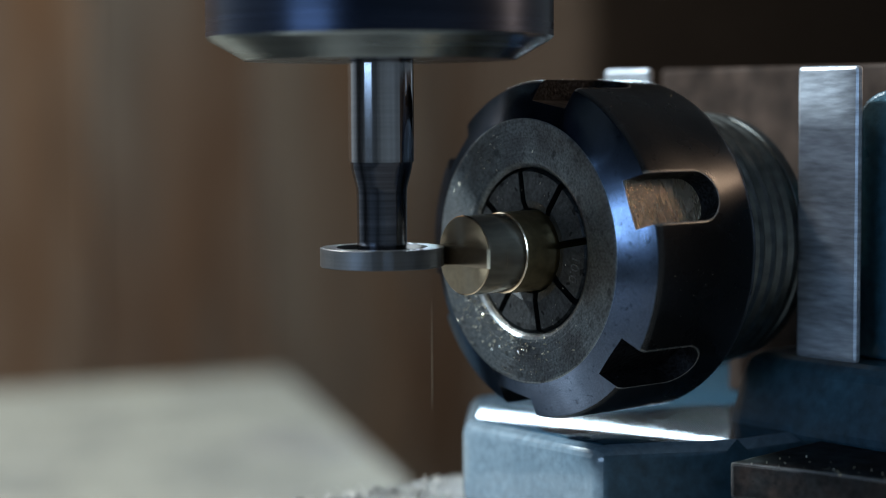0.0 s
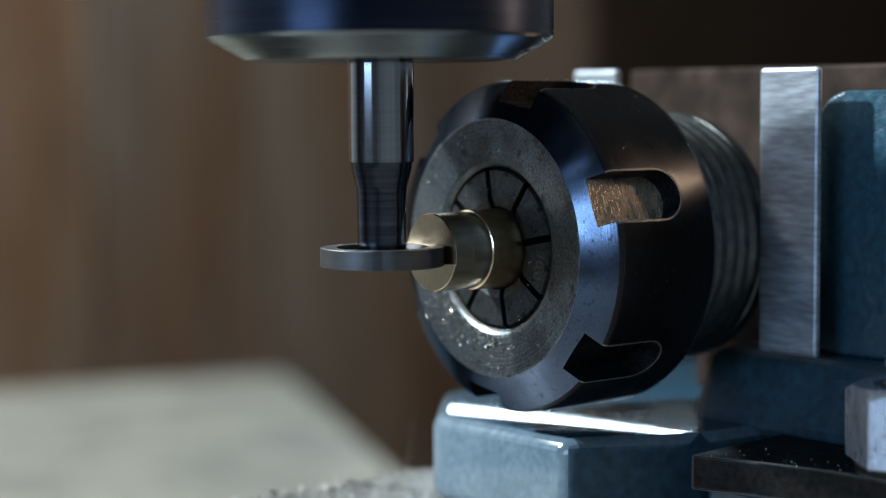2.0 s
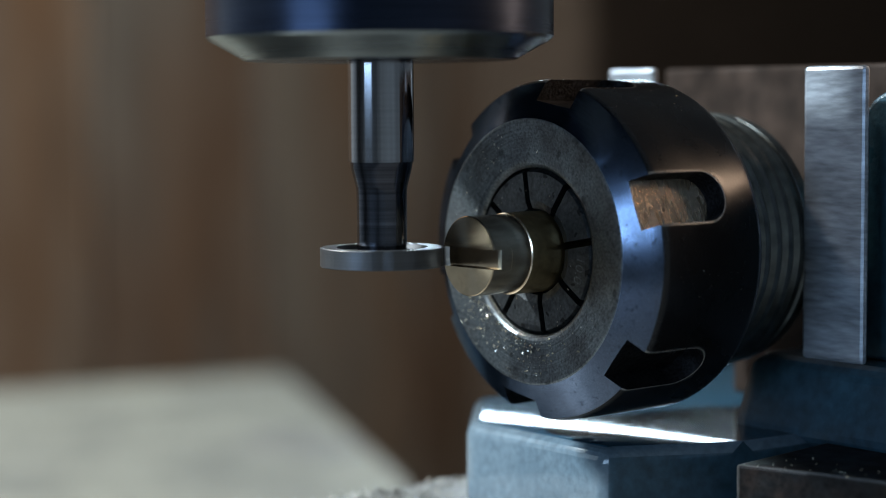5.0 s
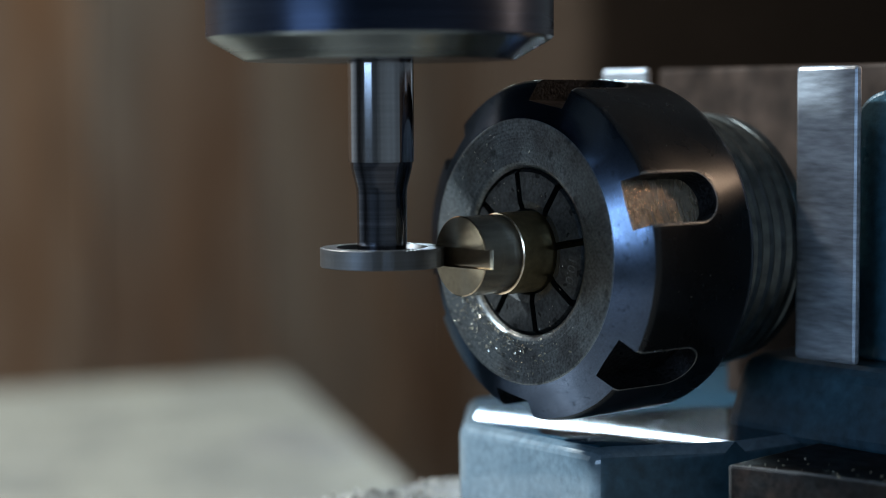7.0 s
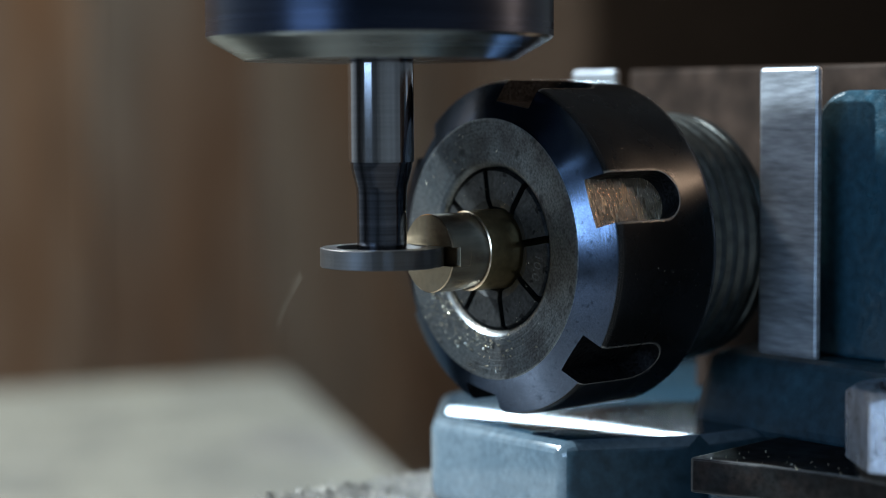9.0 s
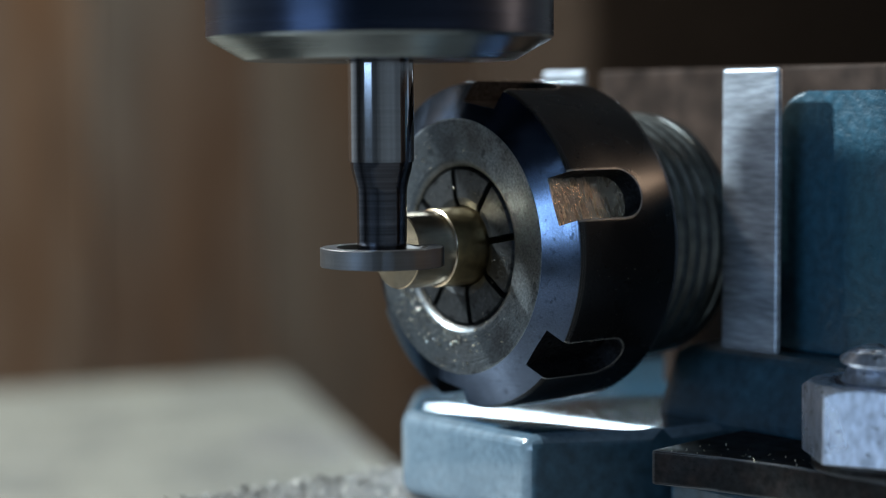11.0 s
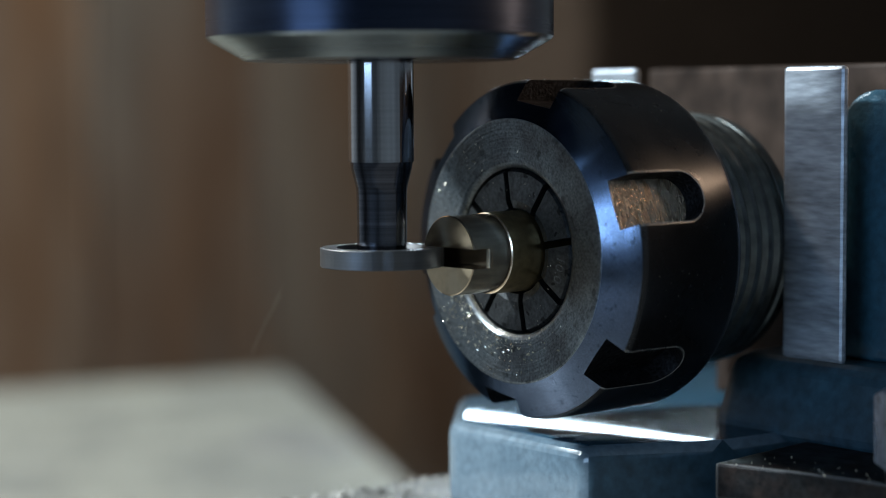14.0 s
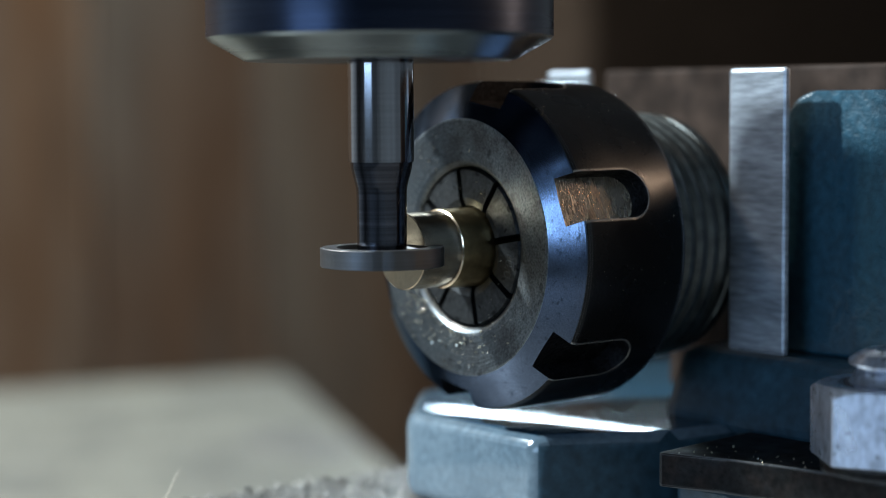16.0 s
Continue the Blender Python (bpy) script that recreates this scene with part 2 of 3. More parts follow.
def room():
    bm = box(-150, 150, W, W + 8, -105, 130)
    ob = part("wall_north", bm, PLASTER)
    ob.location = at(0, 0, 0)
    tagged(ob, "dim plain workshop wall behind the boards", "wall", kind="structure")
    for name, lim in (("wall_south", (-150, 150, -128, -120, -105, 130)), ("wall_west", (-158, -150, -128, W + 8, -105, 130)),
                      ("wall_east", (150, 158, -128, W + 8, -105, 130)), ("ceiling", (-158, 158, -128, W + 8, 130, 138)),
                      ("floor", (-158, 158, -128, W + 8, -112, -AXIS / U))):
        ob = part(name, box(*lim), CONCRETE if name == "floor" else PLASTER)
        ob.location = at(0, 0, 0)
        tagged(ob, "plain workshop " + name.split("_")[0], name.split("_")[0], kind="structure")
    wall = thing("board_panel", at(0, W, -20), "brown upright wooden boards in dim warm light", "panelling")
    part("backing", box(-22, 122, -0.018, -0.004, -60, 90), BROWN, wall)
    x, rnd = 34.1 - 5 * 11.15, random.Random(4)
    while x < 120:
        part("board", box(x + 0.22, x + 10.93, -0.22 - rnd.uniform(0, 0.05), -0.02, -60, 90, 0.3), WOOD, wall)
        x += 11.15


room()

# ---- the chuck on the dividing head ----
def collet_nut():
    nut = thing("clamping_nut", at(0, 0, 0), "blackened steel collet clamping nut with six wrench slots", "collet nut")
    # the rounded edge of the bore
    edge = [(0.05, 0.985)]
    for k in range(8):
        a = radians(55 - 7 * k)
        edge.append((edge[-1][0] - 0.0158 * math.sin(a), edge[-1][1] + 0.0158 * math.cos(a)))
    part("front_ring", lathe(edge + [(-0.05, 1.545), (-0.045, 1.562), (0.2, 1.55), (0.3, 1.0)], 180, closed=True), FACE, nut, "worn grey ground front face")
    prof = [(0.25, 1.2), (0.1, 1.54), (-0.046, 1.564), (-0.04, 1.575), (0.165, 1.955), (0.183, 1.977), (0.205, 1.994),
            (0.232, 2.006), (0.265, 2.012), (1.70, 2.012), (1.76, 1.99), (1.80, 1.93), (1.80, 1.81), (1.3, 1.50), (0.4, 1.45)]
    mats = [0, 1, 1, 1, 1, 2, 2, 2, 2, 2, 2, 2, 2, 2, 2]
    body = part("nut_body", lathe(prof, 180, mats=mats, closed=True), [FACE, BEVEL, BLACK, FLOOR_LIT, SLOT], nut)
    tools = []
    for k in range(6):
        rim = [(-1.0, -0.29), (0.93, -0.29)] + [(0.93 + 0.29 * math.sin(a), -0.29 * math.cos(a)) for a in np.linspace(0.15, math.pi - 0.15, 22)] + [(0.93, 0.29), (-1.0, 0.29)]
        c = prism(rim, 1.745, 2.9)
        # only the first floor is bronze: the warm lamp's light is in its colour
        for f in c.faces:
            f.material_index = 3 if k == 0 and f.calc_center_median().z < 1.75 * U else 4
        bmesh.ops.rotate(c, verts=c.verts, cent=(0.1 * U, 0, 1.78 * U), matrix=Matrix.Rotation(radians(1), 3, "Y"))
        bmesh.ops.rotate(c, verts=c.verts, matrix=Matrix.Rotation(radians(70.0 + 60 * k), 3, "X"))
        tools.append(c)
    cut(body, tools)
    MOVING.append(nut)


def collet():
    col = thing("spring_collet", at(0, 0, 0), "oily slotted steel spring collet gripping a brass rod", "collet")
    # added core, coloured as the darkness seen between the jaws
    part("dark_core", lathe([(0.5, 0.90), (0.5, 0.49), (1.4, 0.49), (1.4, 0.90)], 96, closed=True), RECESS_SHADE, col, "near-black core in place of the shade behind the jaw slots")
    prof = [(0.10, 0.975), (0.035, 0.935), (0.03, 0.60), (0.055, 0.51), (0.12, 0.480), (1.2, 0.480), (1.2, 0.975)]
    bm, rows = bmesh.new(), []
    for a, r in prof:
        gap = math.asin(0.043 / r)
        row = []
        for i in range(13):
            th = (-math.pi / 8 + gap) + (math.pi / 4 - 2 * gap) * i / 12
            row.append(bm.verts.new(Vector((a, r * math.sin(th), r * math.cos(th))) * U))
        rows.append(row)
    for k in range(len(rows)):
        p, q = rows[k], rows[(k + 1) % len(rows)]
        for i in range(12):
            bm.faces.new((p[i], p[i + 1], q[i + 1], q[i]))
    bm.faces.new([r[0] for r in rows])
    bm.faces.new([r[-1] for r in rows][::-1])
    first = part("jaw", bm, COLLET, col)
    for k in range(8):
        jaw = first if k == 0 else new("jaw", first.data)
        jaw.parent = col
        jaw.rotation_euler = (radians(12.6 + 45 * k), 0, 0)
    # the engraved size
    fc = bpy.data.curves.new("size_mark", "FONT")
    fc.body, fc.size, fc.align_x, fc.align_y, fc.extrude = "10.0", 0.19 * U, "CENTER", "CENTER", 0.002 * U
    tmp = new("size_mark", fc)
    bpy.context.view_layer.update()
    me = bpy.data.meshes.new_from_object(tmp.evaluated_get(bpy.context.evaluated_depsgraph_get()))
    bpy.data.objects.remove(tmp)
    me.materials.append(FACE)
    mark = new("size_mark", me)
    mark.parent = col
    mark["label"] = "engraved size number"
    th = radians(-102.6)
    rad, tan = Vector((0, math.sin(th), math.cos(th))), Vector((0, -math.cos(th), math.sin(th)))
    m = Matrix((tan, rad, tan.cross(rad))).transposed().to_4x4()
    m.translation = rad * (0.79 * U) + Vector((0.0325 * U, 0, 0))
    mark.matrix_local = m
    MOVING.append(col)


ROD_END = -0.97


def brass_rod():
    rod = thing("brass_rod", at(0, 0, 0), "turned brass rod with a slot milled across its end", "brass rod")
    prof = [(ROD_END, 0.0), (ROD_END, 0.448), (ROD_END + 0.012, 0.46), (-0.412, 0.459), (-0.402, 0.4765), (-0.39, 0.477), (1.0, 0.477), (1.0, 0.0)]
    body = part("rod_body", lathe(prof, 128, mats=[2, 0, 0, 0, 1, 1, 1]), [BRASS, BRASS_RAW, BRASS_END], rod)
    cut(body, [box(-1.3, -0.70, -1, 1, -0.130, 0.093)], 0)
    web = part("slot_floor", lathe([(0.0, 0.0), (0.0, 0.4575), (0.5, 0.4575), (0.5, 0.0)], 96), BRASS, rod)
    cut(web, [box(-0.5, 1, -1, 1, 0.0925, 1.5), box(-0.5, 1, -1, 1, -1.5, -0.1295)], 0)
    web.location = (U * ROD_END, 0, 0)
    part("burr", box(-0.003, 0.012, -0.470, -0.41, -0.131, 0.094, 0.004), CHIP, web, "bright burr at the end of the cut")
    MOVING.append(rod)
    return web


def dividing_head():
    head = thing("dividing_head", at(0, 0, -3.4), "blue enamelled cast dividing head bolted to the mill table", "dividing head")
    up = Matrix.Translation(Vector((0, 0, 3.4 * U)))

    def piece(name, bm, mat, label=""):
        bm.transform(up)
        return part(name, bm, mat, head, label)

    prof = [(1.5, 1.45)]
    for k in range(6):
        a = 1.80 + 0.205 * k
        prof += [(a, 1.56), (a + 0.06, 1.605), (a + 0.13, 1.61), (a + 0.185, 1.57)]
    prof += [(3.03, 1.54), (3.06, 1.585), (3.20, 1.585), (3.235, 1.56), (3.235, 0.5)]
    piece("spindle_nose", lathe(prof, 128), THREAD, "oily threaded steel spindle nose")
    piece("side_block", box(2.95, 3.05, -2.51, -1.58, -1.36, 2.155, 0.05), STEEL, "bright milled steel side block")
    piece("side_block", box(2.95, 3.05, 0.92, 1.78, -0.6, 2.19, 0.05), STEEL, "bright milled steel side block")
    piece("cross_bar", box(4.36, 5.4, -9.0, 2.1, 0.5, 2.21, 0.05), BAR, "brown painted cross bar")
    # added sheet that keeps the gap beside the nose dark by hiding the boards
    piece("gap_backing", box(4.36, 5.3, -8.9, 0.8, -2.2, 0.498, 0.05), BAR, "dark brown backing added to close the gap under the cross bar")
    # the wall's rounded shoulders, in (y, z)
    side = [(-2.028, -1.365), (-2.028, 1.33)] + [(-2.561 + 0.53 * math.cos(a), 1.338 + 0.53 * math.sin(a)) for a in np.linspace(0.15, math.pi / 2, 9)]
    side += [(-3.648 - 0.25 * math.sin(a), 1.618 + 0.25 * math.cos(a)) for a in np.linspace(0, math.pi / 2, 6)] + [(-3.648 - 0.25, -1.365)]
    wall = prism(side, 3.45, 4.345, 0.05, 3)
    wall.transform(Matrix(((0, 0, 1, 0), (1, 0, 0, 0), (0, 1, 0, 0), (0, 0, 0, 1))))
    piece("casting", wall, BLUE, "blue enamelled casting wall")
    foot = box(2.95, 4.34, -4.6, -0.62, -2.4, -1.37, 0.3, 5)
    for v in foot.verts:
        # the cast foot flares out towards the base
        low = min(1.0, max(0.0, (-1.37 - v.co.z / U) / 1.03)) ** 2 * U
        if v.co.y > -0.95 * U:
            v.co.y += 0.12 * low
        if v.co.x < 3.3 * U:
            v.co.x -= 0.30 * low
    piece("pedestal", foot, BLUE_SHADED)
    rim = [(0.32, -0.94), (1.95, -1.55), (2.94, -1.86), (7.5, -1.95), (7.5, 3.1), (1.67, 3.1), (0.32, 1.62)]
    base = prism(rim, -3.4, -2.26, 0.20, 6)
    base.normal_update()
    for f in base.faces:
        # the side by the clamp gets the darker blue for its shade, the top keeps a deeper blue, the edges and the front
        # are rubbed pale
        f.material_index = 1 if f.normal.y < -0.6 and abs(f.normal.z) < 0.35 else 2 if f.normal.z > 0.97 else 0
    piece("base", base, [BLUE_WORN, BLUE_SHADED, BLUE_TOP], "faded pale blue enamelled base")
    piece("flange", box(1.6, 7.5, -8.0, -1.97, -3.4, -2.74, 0.1, 3), BLUE_SHADED)
    MOVING.append(head)


def clamp():
    strap = thing("clamp_strap", at(0, 0, -2.72), "black scaled steel clamp strap with brass chips", "clamp strap")
    rim = [(1.0, -2.30), (1.28, -3.1), (1.44, -3.8), (1.52, -4.6), (1.56, -7.5), (4.6, -7.5), (3.9, -2.1), (3.1, -2.05)]
    part("strap_body", prism(rim, 0.0, 0.41, 0.03), STRAP, strap)
    part("rubbed_edge", prism([(1.452, -3.9), (1.525, -4.6), (1.565, -7.4), (1.615, -7.4), (1.575, -4.6), (1.482, -3.9)], 0.380, 0.413), FACE, strap, "bright rubbed edge")
    MOVING.append(strap)

    cx, cy = 2.15, -4.75
    washer = part("washer", lathe([(0.0, 0.52), (0.0, 0.77), (0.02, 0.79), (0.12, 0.79), (0.138, 0.77), (0.138, 0.52)], 72, axis="z", closed=True), STRAP)
    washer.location = at(cx, cy, -2.309)
    tagged(washer, "black steel washer under a hexagon nut", "washer")
    MOVING.append(washer)
    nut = thing("hex_nut", at(cx, cy, -2.17), "scratched zinc-plated hexagon nut on a clamp strap", "hex nut")
    turn = radians(54 - 30)
    hexa = [(0.935 * math.cos(turn + math.pi / 6 + k * math.pi / 3), 0.935 * math.sin(turn + math.pi / 6 + k * math.pi / 3)) for k in range(6)]
    body = part("nut_body", prism(hexa, 0.0, 0.83, 0.015), ZINC, nut)
    # the turned chamfer at the top, and the bore
    ring = lathe([(0.70, 0.965), (0.775, 0.88), (0.835, 0.79), (1.4, 0.79), (1.4, 1.25), (0.70, 1.25)], 72, axis="z", closed=True)
    cut(body, [ring, lathe([(-0.2, 0), (-0.2, 0.5), (0.70, 0.5), (1.0, 0.74), (1.0, 0)], 48, axis="z")], 0)
    MOVING.append(nut)

    stud = thing("clamp_stud", at(cx, cy, -2.31), "threaded steel clamp stud with a domed end", "stud")
    prof = [(0.0, 0.0), (0.0, 0.44)]
    for k in range(7):
        prof += [(0.05 + 0.143 * k, 0.41), (0.12 + 0.143 * k, 0.485)]
    prof += [(1.09, 0.42), (1.12, 0.40), (1.155, 0.41), (1.19, 0.485), (1.225, 0.49), (1.30, 0.40), (1.345, 0.30), (1.36, 0.0)]
    bm = lathe(prof, 64, axis="z")
    for v in bm.verts:
        # the last thread runs out at a slant
        if 1.0 * U < v.co.z < 1.28 * U:
            v.co.z += 0.10 * (0.6 * v.co.x + 0.5 * v.co.y)
    body = part("stud_body", bm, ZINC, stud)
    # the curved nick across the domed end
    nick = lathe([(1.02, 0.33), (1.6, 0.33), (1.6, 0.46), (1.02, 0.46)], 48, axis="z", closed=True)
    bmesh.ops.translate(nick, verts=nick.verts, vec=Vector((0.33, -0.22, 0)) * U)
    cut(body, [nick], 0)
    MOVING.append(stud)


def mill_table():
    tab = thing("mill_table", at(0, 0, -3.41), "bright steel mill table strewn with fine chips", "mill table")
    part("table_top", box(-11.0, 14, -34, 3.4, -4.0, 0.0, 0.06), TABLE, tab)
    MOVING.append(tab)
    knee = thing("mill_knee", at(5, -14, -AXIS / U), "dark painted mill knee and stand under the table", "mill stand")
    part("saddle", box(-6, 6, -6, 6, AXIS / U - 12, AXIS / U - 7.42, 0.3), STRAP, knee)
    part("stand", box(-9, 9, -9, 9, 0, AXIS / U - 11.9, 0.5), BROWN, knee)


def loose_chips():
    """Fine brass grains stuck to the oily nut, and slivers on the strap."""
    rnd = random.Random(11)
    bm = bmesh.new()

    def grain(p, size):
        m = Matrix.Translation(p) @ Euler([rnd.uniform(0, 6.3) for _ in range(3)]).to_matrix().to_4x4()
        v = [bm.verts.new(m @ (Vector(q) * size)) for q in ((-1, -0.5, 0), (1, -0.4, 0.1), (0.8, 0.6, -0.1), (-0.7, 0.4, 0.1), (0, 0, 0.5))]
        for q in ((0, 1, 4), (1, 2, 4), (2, 3, 4), (3, 0, 4), (3, 2, 1, 0)):
            bm.faces.new([v[i] for i in q])

    for _ in range(330):
        th = radians(rnd.gauss(140, 36))
        r = 1.03 + abs(rnd.gauss(0, 0.2))
        if r < 1.54:
            grain(Vector((-0.03 - 0.07 * (r - 1), r * math.sin(th), r * math.cos(th))) * U, U * rnd.choice((0.005, 0.006, 0.008, 0.011, 0.015, 0.020)))
    for _ in range(150):
        th, r = radians(rnd.uniform(10, 190)), rnd.uniform(1.06, 1.53)
        grain(Vector((-0.03 - 0.07 * (r - 1), r * math.sin(th), r * math.cos(th))) * U, U * rnd.choice((0.003, 0.004, 0.005, 0.008, 0.012)))
    for _ in range(60):
        th, r = rnd.uniform(0, 6.28), rnd.uniform(0.56, 0.94)
        grain(Vector((0.022, r * math.sin(th), r * math.cos(th))) * U, U * rnd.uniform(0.004, 0.010))
    for _ in range(130):
        th, x = radians(rnd.uniform(-120, 20)), rnd.uniform(0.3, 1.7)
        grain(Vector((x, 2.016 * math.sin(th), 2.016 * math.cos(th))) * U, U * rnd.uniform(0.002, 0.006))
    ob = part("brass_grains", bm, CHIP)
    ob.location = at(0, 0, 0)
    tagged(ob, "fine bright brass grains stuck to the oily nut", "brass chips", kind="stuff")
    MOVING.append(ob)
    bm = bmesh.new()
    for _ in range(70):
        y = rnd.uniform(-6.5, -2.5)
        edge = 1.0 + 0.55 * min(1, (-2.3 - y) / 2)
        grain(Vector((edge + abs(rnd.gauss(0.05, 0.35)), y, -2.302)) * U, U * rnd.uniform(0.008, 0.024))
    ob = part("brass_slivers", bm, CHIP)
    ob.location = at(0, 0, 0)
    tagged(ob, "small brass slivers lying on the clamp strap", "brass chips", kind="stuff")
    MOVING.append(ob)
    bm = bmesh.new()
    for _ in range(1300):
        grain(Vector((rnd.uniform(-8.0, 3.0), 3.35 - abs(rnd.gauss(0, 0.8)), -3.405 + abs(rnd.gauss(0, 0.03)))) * U, U * rnd.uniform(0.015, 0.05))
    ob = part("table_chips", bm, CHIP_DULL)
    ob.location = at(0, 0, 0)
    tagged(ob, "heap of pale brass chips on the mill table", "brass chips", kind="stuff")
    MOVING.append(ob)


loose_chips()
web = None
collet_nut()
collet()
web = brass_rod()
dividing_head()
clamp()
mill_table()


# ---- spindle and cutter ----
CX, CY = -1.594, 0.725


def spindle():
    sp = thing("milling_spindle", at(CX, CY, 2.235), "black steel clamping nut on the mill spindle", "spindle nut")
    part("nose_nut", lathe([(0.02, 0.40), (0.0, 0.5), (0.0, 1.56), (0.02, 1.585), (0.225, 1.955), (0.26, 1.985), (1.85, 1.985), (1.95, 1.9), (1.95, 0.40)], 144, axis="z", mats=[0, 0, 1, 1, 1, 0, 0, 0, 0], closed=True), [NOSE, CHAMFER], sp)
    part("holder", lathe([(1.9, 0.0), (1.9, 0.95), (14, 0.95), (14.2, 2.6), (30, 2.6), (30, 0)], 64, axis="z"), SHANK, sp)
    cu = thing("slot_cutter", at(CX, CY, -0.13), "spinning slot cutter of bare steel on a stepped shank", "milling cutter")
    part("shank", lathe([(1.205, 0.0), (1.205, 0.379), (4.8, 0.379), (4.8, 0.0)], 96, axis="z"), SHANK, cu)
    part("neck", lathe([(0.10, 0.0), (0.10, 0.286), (0.85, 0.292), (0.93, 0.300), (1.12, 0.350), (1.204, 0.362), (1.204, 0.0)], 96, axis="z"), NECK, cu)
    prof = [(0.03, 0.0), (0.03, 0.50), (0.0, 0.53), (0.0, 0.712), (0.008, 0.72), (0.215, 0.72), (0.223, 0.712), (0.223, 0.53), (0.17, 0.50), (0.17, 0.0)]
    # bands numbered 1, the recesses round the neck, carry painted shade
    bm = lathe(prof, 144, axis="z", mats=[1, 1, 0, 0, 0, 0, 0, 1, 1])
    for v in bm.verts:
        # eighteen shallow saw teeth round the rim
        r = v.co.xy.length
        if r > 0.70 * U:
            k = (math.atan2(v.co.y, v.co.x) / (2 * math.pi) * 18) % 1.0
            v.co.xy *= 1 - 0.022 * (k if k < 0.9 else 0)
    part("disc", bm, [CUTTER, RECESS_SHADE], cu)
    return sp, cu


sp, cu = spindle()


def pale_machine():
    ob = thing("machine_base", at(0, 0, -104.7), "pale putty-coloured enamelled machine base", "machine base")
    rim = [(31.1, 50.95), (12.3, 56.3), (-16.9, 53.1), (-7.9, 26.1), (14.9, 18.6), (20.2, 29.0)]
    part("top_plate", prism(rim, 92.4, 94.9, 0.6, 3), PALE, ob)
    cx, cy = 8.0, 38.0
    part("cabinet", prism([(cx + 0.9 * (x - cx), cy + 0.9 * (y - cy)) for x, y in rim], 0.0, 92.5, 0.4), PALE, ob)


def grey_patch():
    bm, rnd = bmesh.new(), random.Random(3)
    ring = [(21.0 + (1.7 + rnd.uniform(-0.4, 0.4)) * math.cos(a), 35.8 + (2.6 + rnd.uniform(-0.6, 0.6)) * math.sin(a)) for a in np.linspace(0, 2 * math.pi, 21)[:-1]]
    lo = [bm.verts.new(Vector((x, y, 0)) * U) for x, y in ring]
    hi = [bm.verts.new(Vector((21.0 + 0.9 * (x - 21.0), 35.8 + 0.9 * (y - 35.8), 0.06)) * U) for x, y in ring]
    bm.faces.new(lo[::-1])
    bm.faces.new(hi)
    for i in range(20):
        bm.faces.new((lo[i], lo[(i + 1) % 20], hi[(i + 1) % 20], hi[i]))
    ob = part("grey_patch", bm, TABLE)
    ob.location = at(0, 0, -9.795)
    tagged(ob, "small grey patch on the pale machine base", "stain")


pale_machine()
grey_patch()


def mill_column():
    col = thing("mill_column", at(80, 62, -AXIS / U), "dark painted mill column standing before the boards", "mill column")
    part("casting", box(-25.5, 30, -5, 5, 0, AXIS / U + 60, 1.2, 4), BROWN, col)
    part("foot", box(-29, 34, -8, 8, 0, 8, 0.8, 3), BROWN, col)


mill_column()


# ---- chips in the air ----
FLIGHTS = []


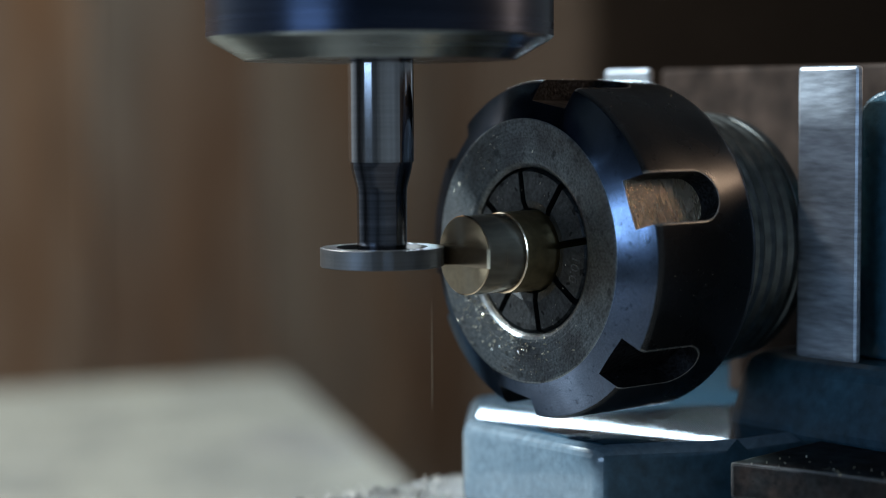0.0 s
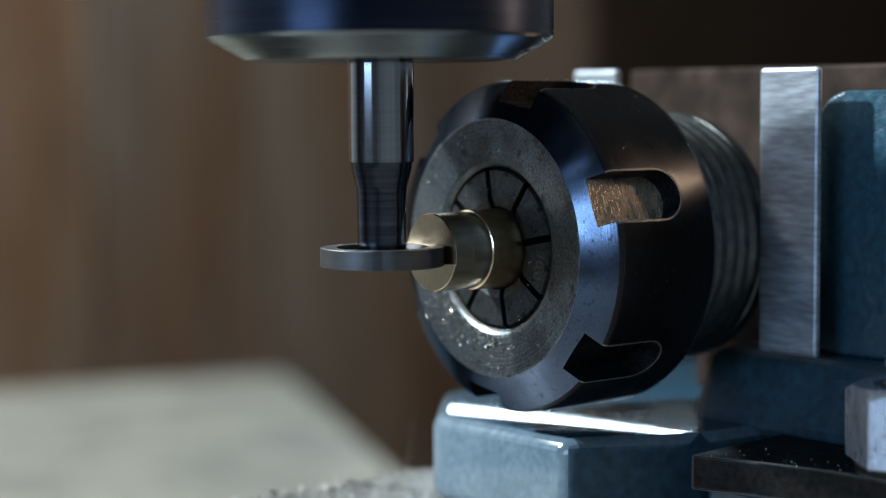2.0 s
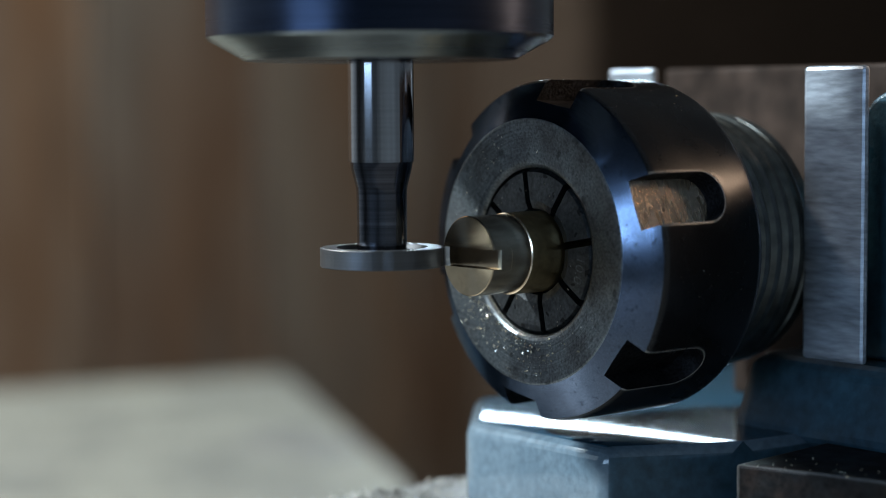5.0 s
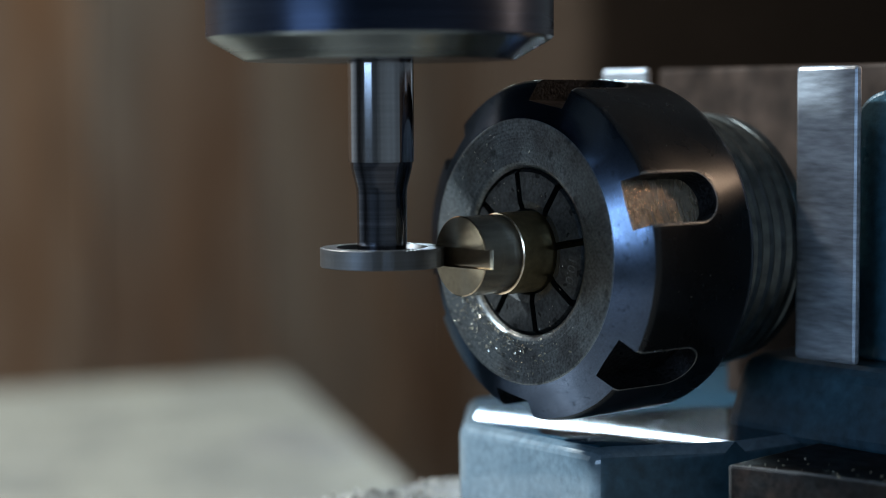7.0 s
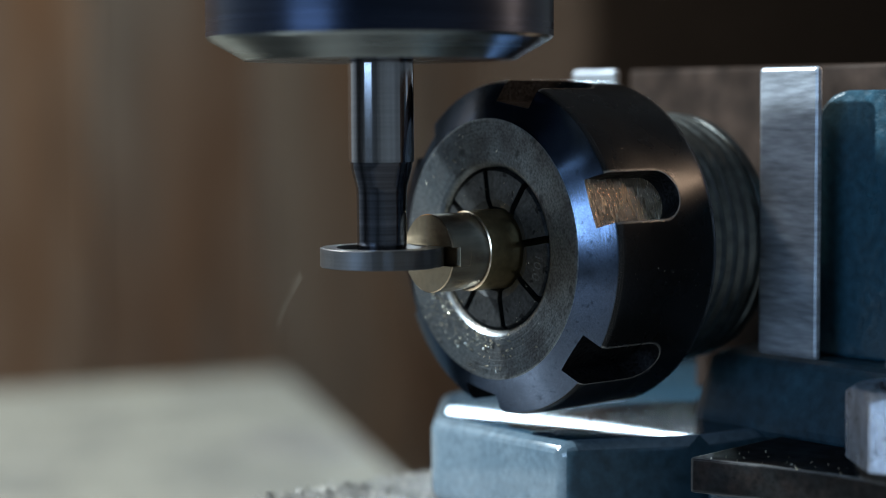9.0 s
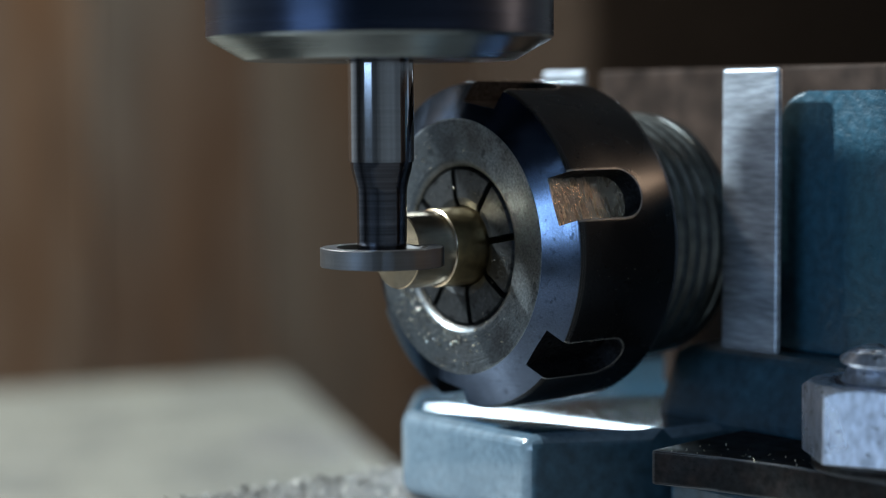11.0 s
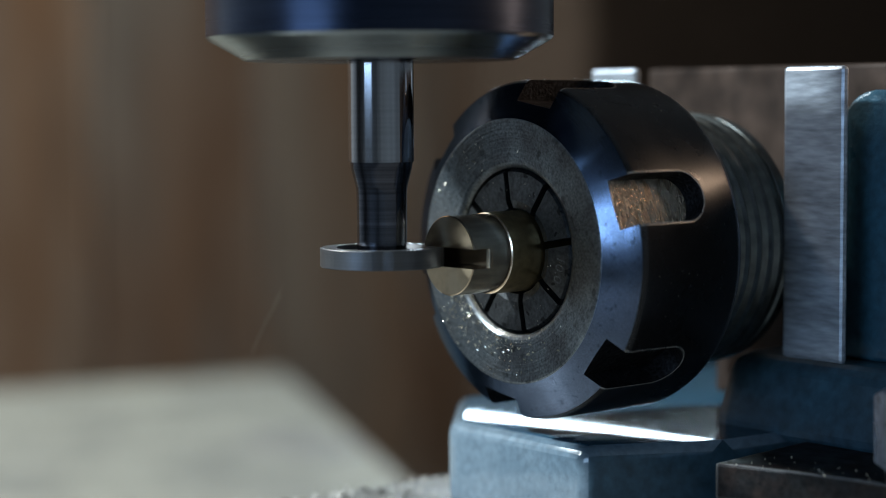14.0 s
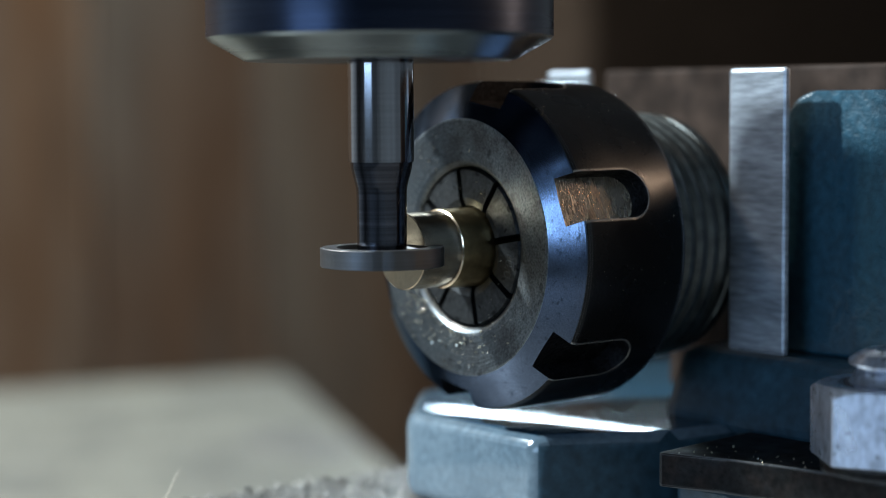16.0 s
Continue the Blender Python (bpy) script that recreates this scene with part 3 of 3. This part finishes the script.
def flying_chips():
    """Each chip waits in a gullet of the cutter, is thrown off once and falls."""
    rnd = random.Random(5)
    bm = bmesh.new()
    m = [bm.verts.new(Vector(q) * U) for q in ((-0.075, -0.01, 0), (0.08, -0.014, 0.012), (0.07, 0.012, -0.008), (-0.06, 0.012, 0.012), (0.01, 0.0, 0.026))]
    for q in ((0, 1, 4), (1, 2, 4), (2, 3, 4), (3, 0, 4), (3, 2, 1, 0)):
        bm.faces.new([m[i] for i in q])
    first = part("brass_chip", bm, CHIP)
    tagged(first, "thin bright brass chip thrown off by the cutter", "brass chip", "flying brass chips")
    starts = [-0.16, -0.13, -0.11, -0.08, -0.05, 0.42, 0.40, 0.93, 0.90, 1.42, 1.40, 1.38, 1.92, 2.41, 2.94, 3.44, 6.90, 6.93, 6.88, 7.42, 7.40,
              7.93, 7.90, 7.88, 8.42, 8.75, 8.93, 8.90, 9.6, 10.1, 10.5, 13.92, 14.43, 14.40, 14.93, 15.43, 15.92, 15.90]
    coarse = len(starts)
    # finer dust of the cut, in bursts
    starts += [b + rnd.uniform(-0.17, -0.03) for b in (0.06, 0.5, 1.0, 1.2, 1.5, 2.0, 2.4, 3.0, 7.0, 7.3, 7.5, 7.8, 8.0, 8.5, 9.0, 14.5, 15.0, 15.5, 15.8) for _ in range(4)]
    for k, t0 in enumerate(starts):
        ob = first if k == 0 else new("brass_chip", first.data)
        tagged(ob, first["label"], first["category"], first["group"])
        s = rnd.choice((0.5, 0.7, 0.9, 1.1)) if k < coarse else rnd.choice((0.16, 0.22, 0.3))
        ob.scale = (s, s, s)
        side = rnd.random()
        # metres a second: mostly down beside the rod, some out to the rear
        v = Vector((rnd.uniform(-0.10, 0.05), rnd.uniform(-0.05, 0.12), rnd.uniform(-0.25, 0.05))) if side < 0.6 else Vector((rnd.uniform(-0.35, -0.1), rnd.uniform(-0.1, 0.25), rnd.uniform(-0.1, 0.5)))
        home = at(CX + 0.45, CY - 0.35, -0.02)
        spin = [rnd.uniform(0, 360) for _ in range(3)]
        rows, t = [(0.0, home, 0.0)] if t0 > 0.05 else [], max(0.0, t0)
        while True:
            d = t - t0
            p = home + v * d + Vector((0, 0, -4.9 * d * d))
            over = p.x > U * -11.0 and p.y < U * 3.4
            low = AXIS - 3.40 * U if over else AXIS - 9.84 * U if p.y > U * 27 else 0.003
            if p.z <= low:
                p.z = low
                rows.append((t, p, d))
                break
            rows.append((t, p, d))
            t += 1 / 30
        if rows[-1][0] < 15.9:
            rows.append((16.0, p, d))
        else:
            rows = [r for r in rows if r[0] <= 16.0]
        FLIGHTS.append((ob, [(q, Matrix.Translation(w) @ pose(0, 0, 0, spin[0] + 500 * e, spin[1] + 300 * e, spin[2])) for q, w, e in rows]))


flying_chips()


# ---- what moves ----
# seconds, cross feed and infeed of the table in plan units
FEED = [
    (0.0, 0.0, 0.0), (0.5, 0.0857, 0.0), (1.0, 0.2103, 0.0), (1.5, 0.384, 0.0), (2.0, 0.6052, 0.0), (2.5, 0.8798, 0.0), (3.0, 1.2535, 0.0),
    (3.5, 0.5737, 0.0), (4.0, -0.0894, 0.0), (4.2, -0.0577, 0.0), (5.2, -0.16, -0.06), (6.3, -0.275, -0.12), (6.5, -0.2398, -0.12), (7.0, -0.0792, -0.12),
    (7.5, 0.0323, -0.12), (8.0, 0.187, -0.12), (8.5, 0.3416, -0.12), (9.0, 0.502, -0.12), (10.0, 0.88, -0.125), (10.8, 1.25, -0.13), (11.3, 0.6547, -0.13),
    (11.5, 0.3975, -0.13), (12.0, -0.1594, -0.13), (12.5, -0.1383, -0.14), (13.0, -0.1514, -0.156), (13.5, -0.0718, -0.157), (14.0, 0.0851, -0.157),
    (14.5, 0.2679, -0.157), (15.0, 0.4898, -0.157), (15.5, 0.7167, -0.157), (16.0, 0.9654, -0.157)]


def motions():
    for ob in MOVING:
        home = ob.location.copy()
        walk(ob, [(t, Matrix.Translation(home + Vector((U * v, U * u, 0)))) for t, u, v in FEED])
    # the floor of the slot goes deeper with each pass
    walk(web, [(t, Matrix.Translation(Vector((U * x, 0, 0)))) for t, x in
               ((0, -0.97), (2.0, -0.97), (2.8, -0.87), (9.5, -0.87), (10.6, -0.745), (15.0, -0.745), (16.0, -0.72))])
    for ob, rows in FLIGHTS:
        walk(ob, rows)
    # the spindle turns
    for ob in (sp, cu):
        home = ob.location.copy()
        walk(ob, [(k / 10, Matrix.Translation(home) @ pose(0, 0, 0, 0, 0, -76 * k)) for k in range(161)])


motions()
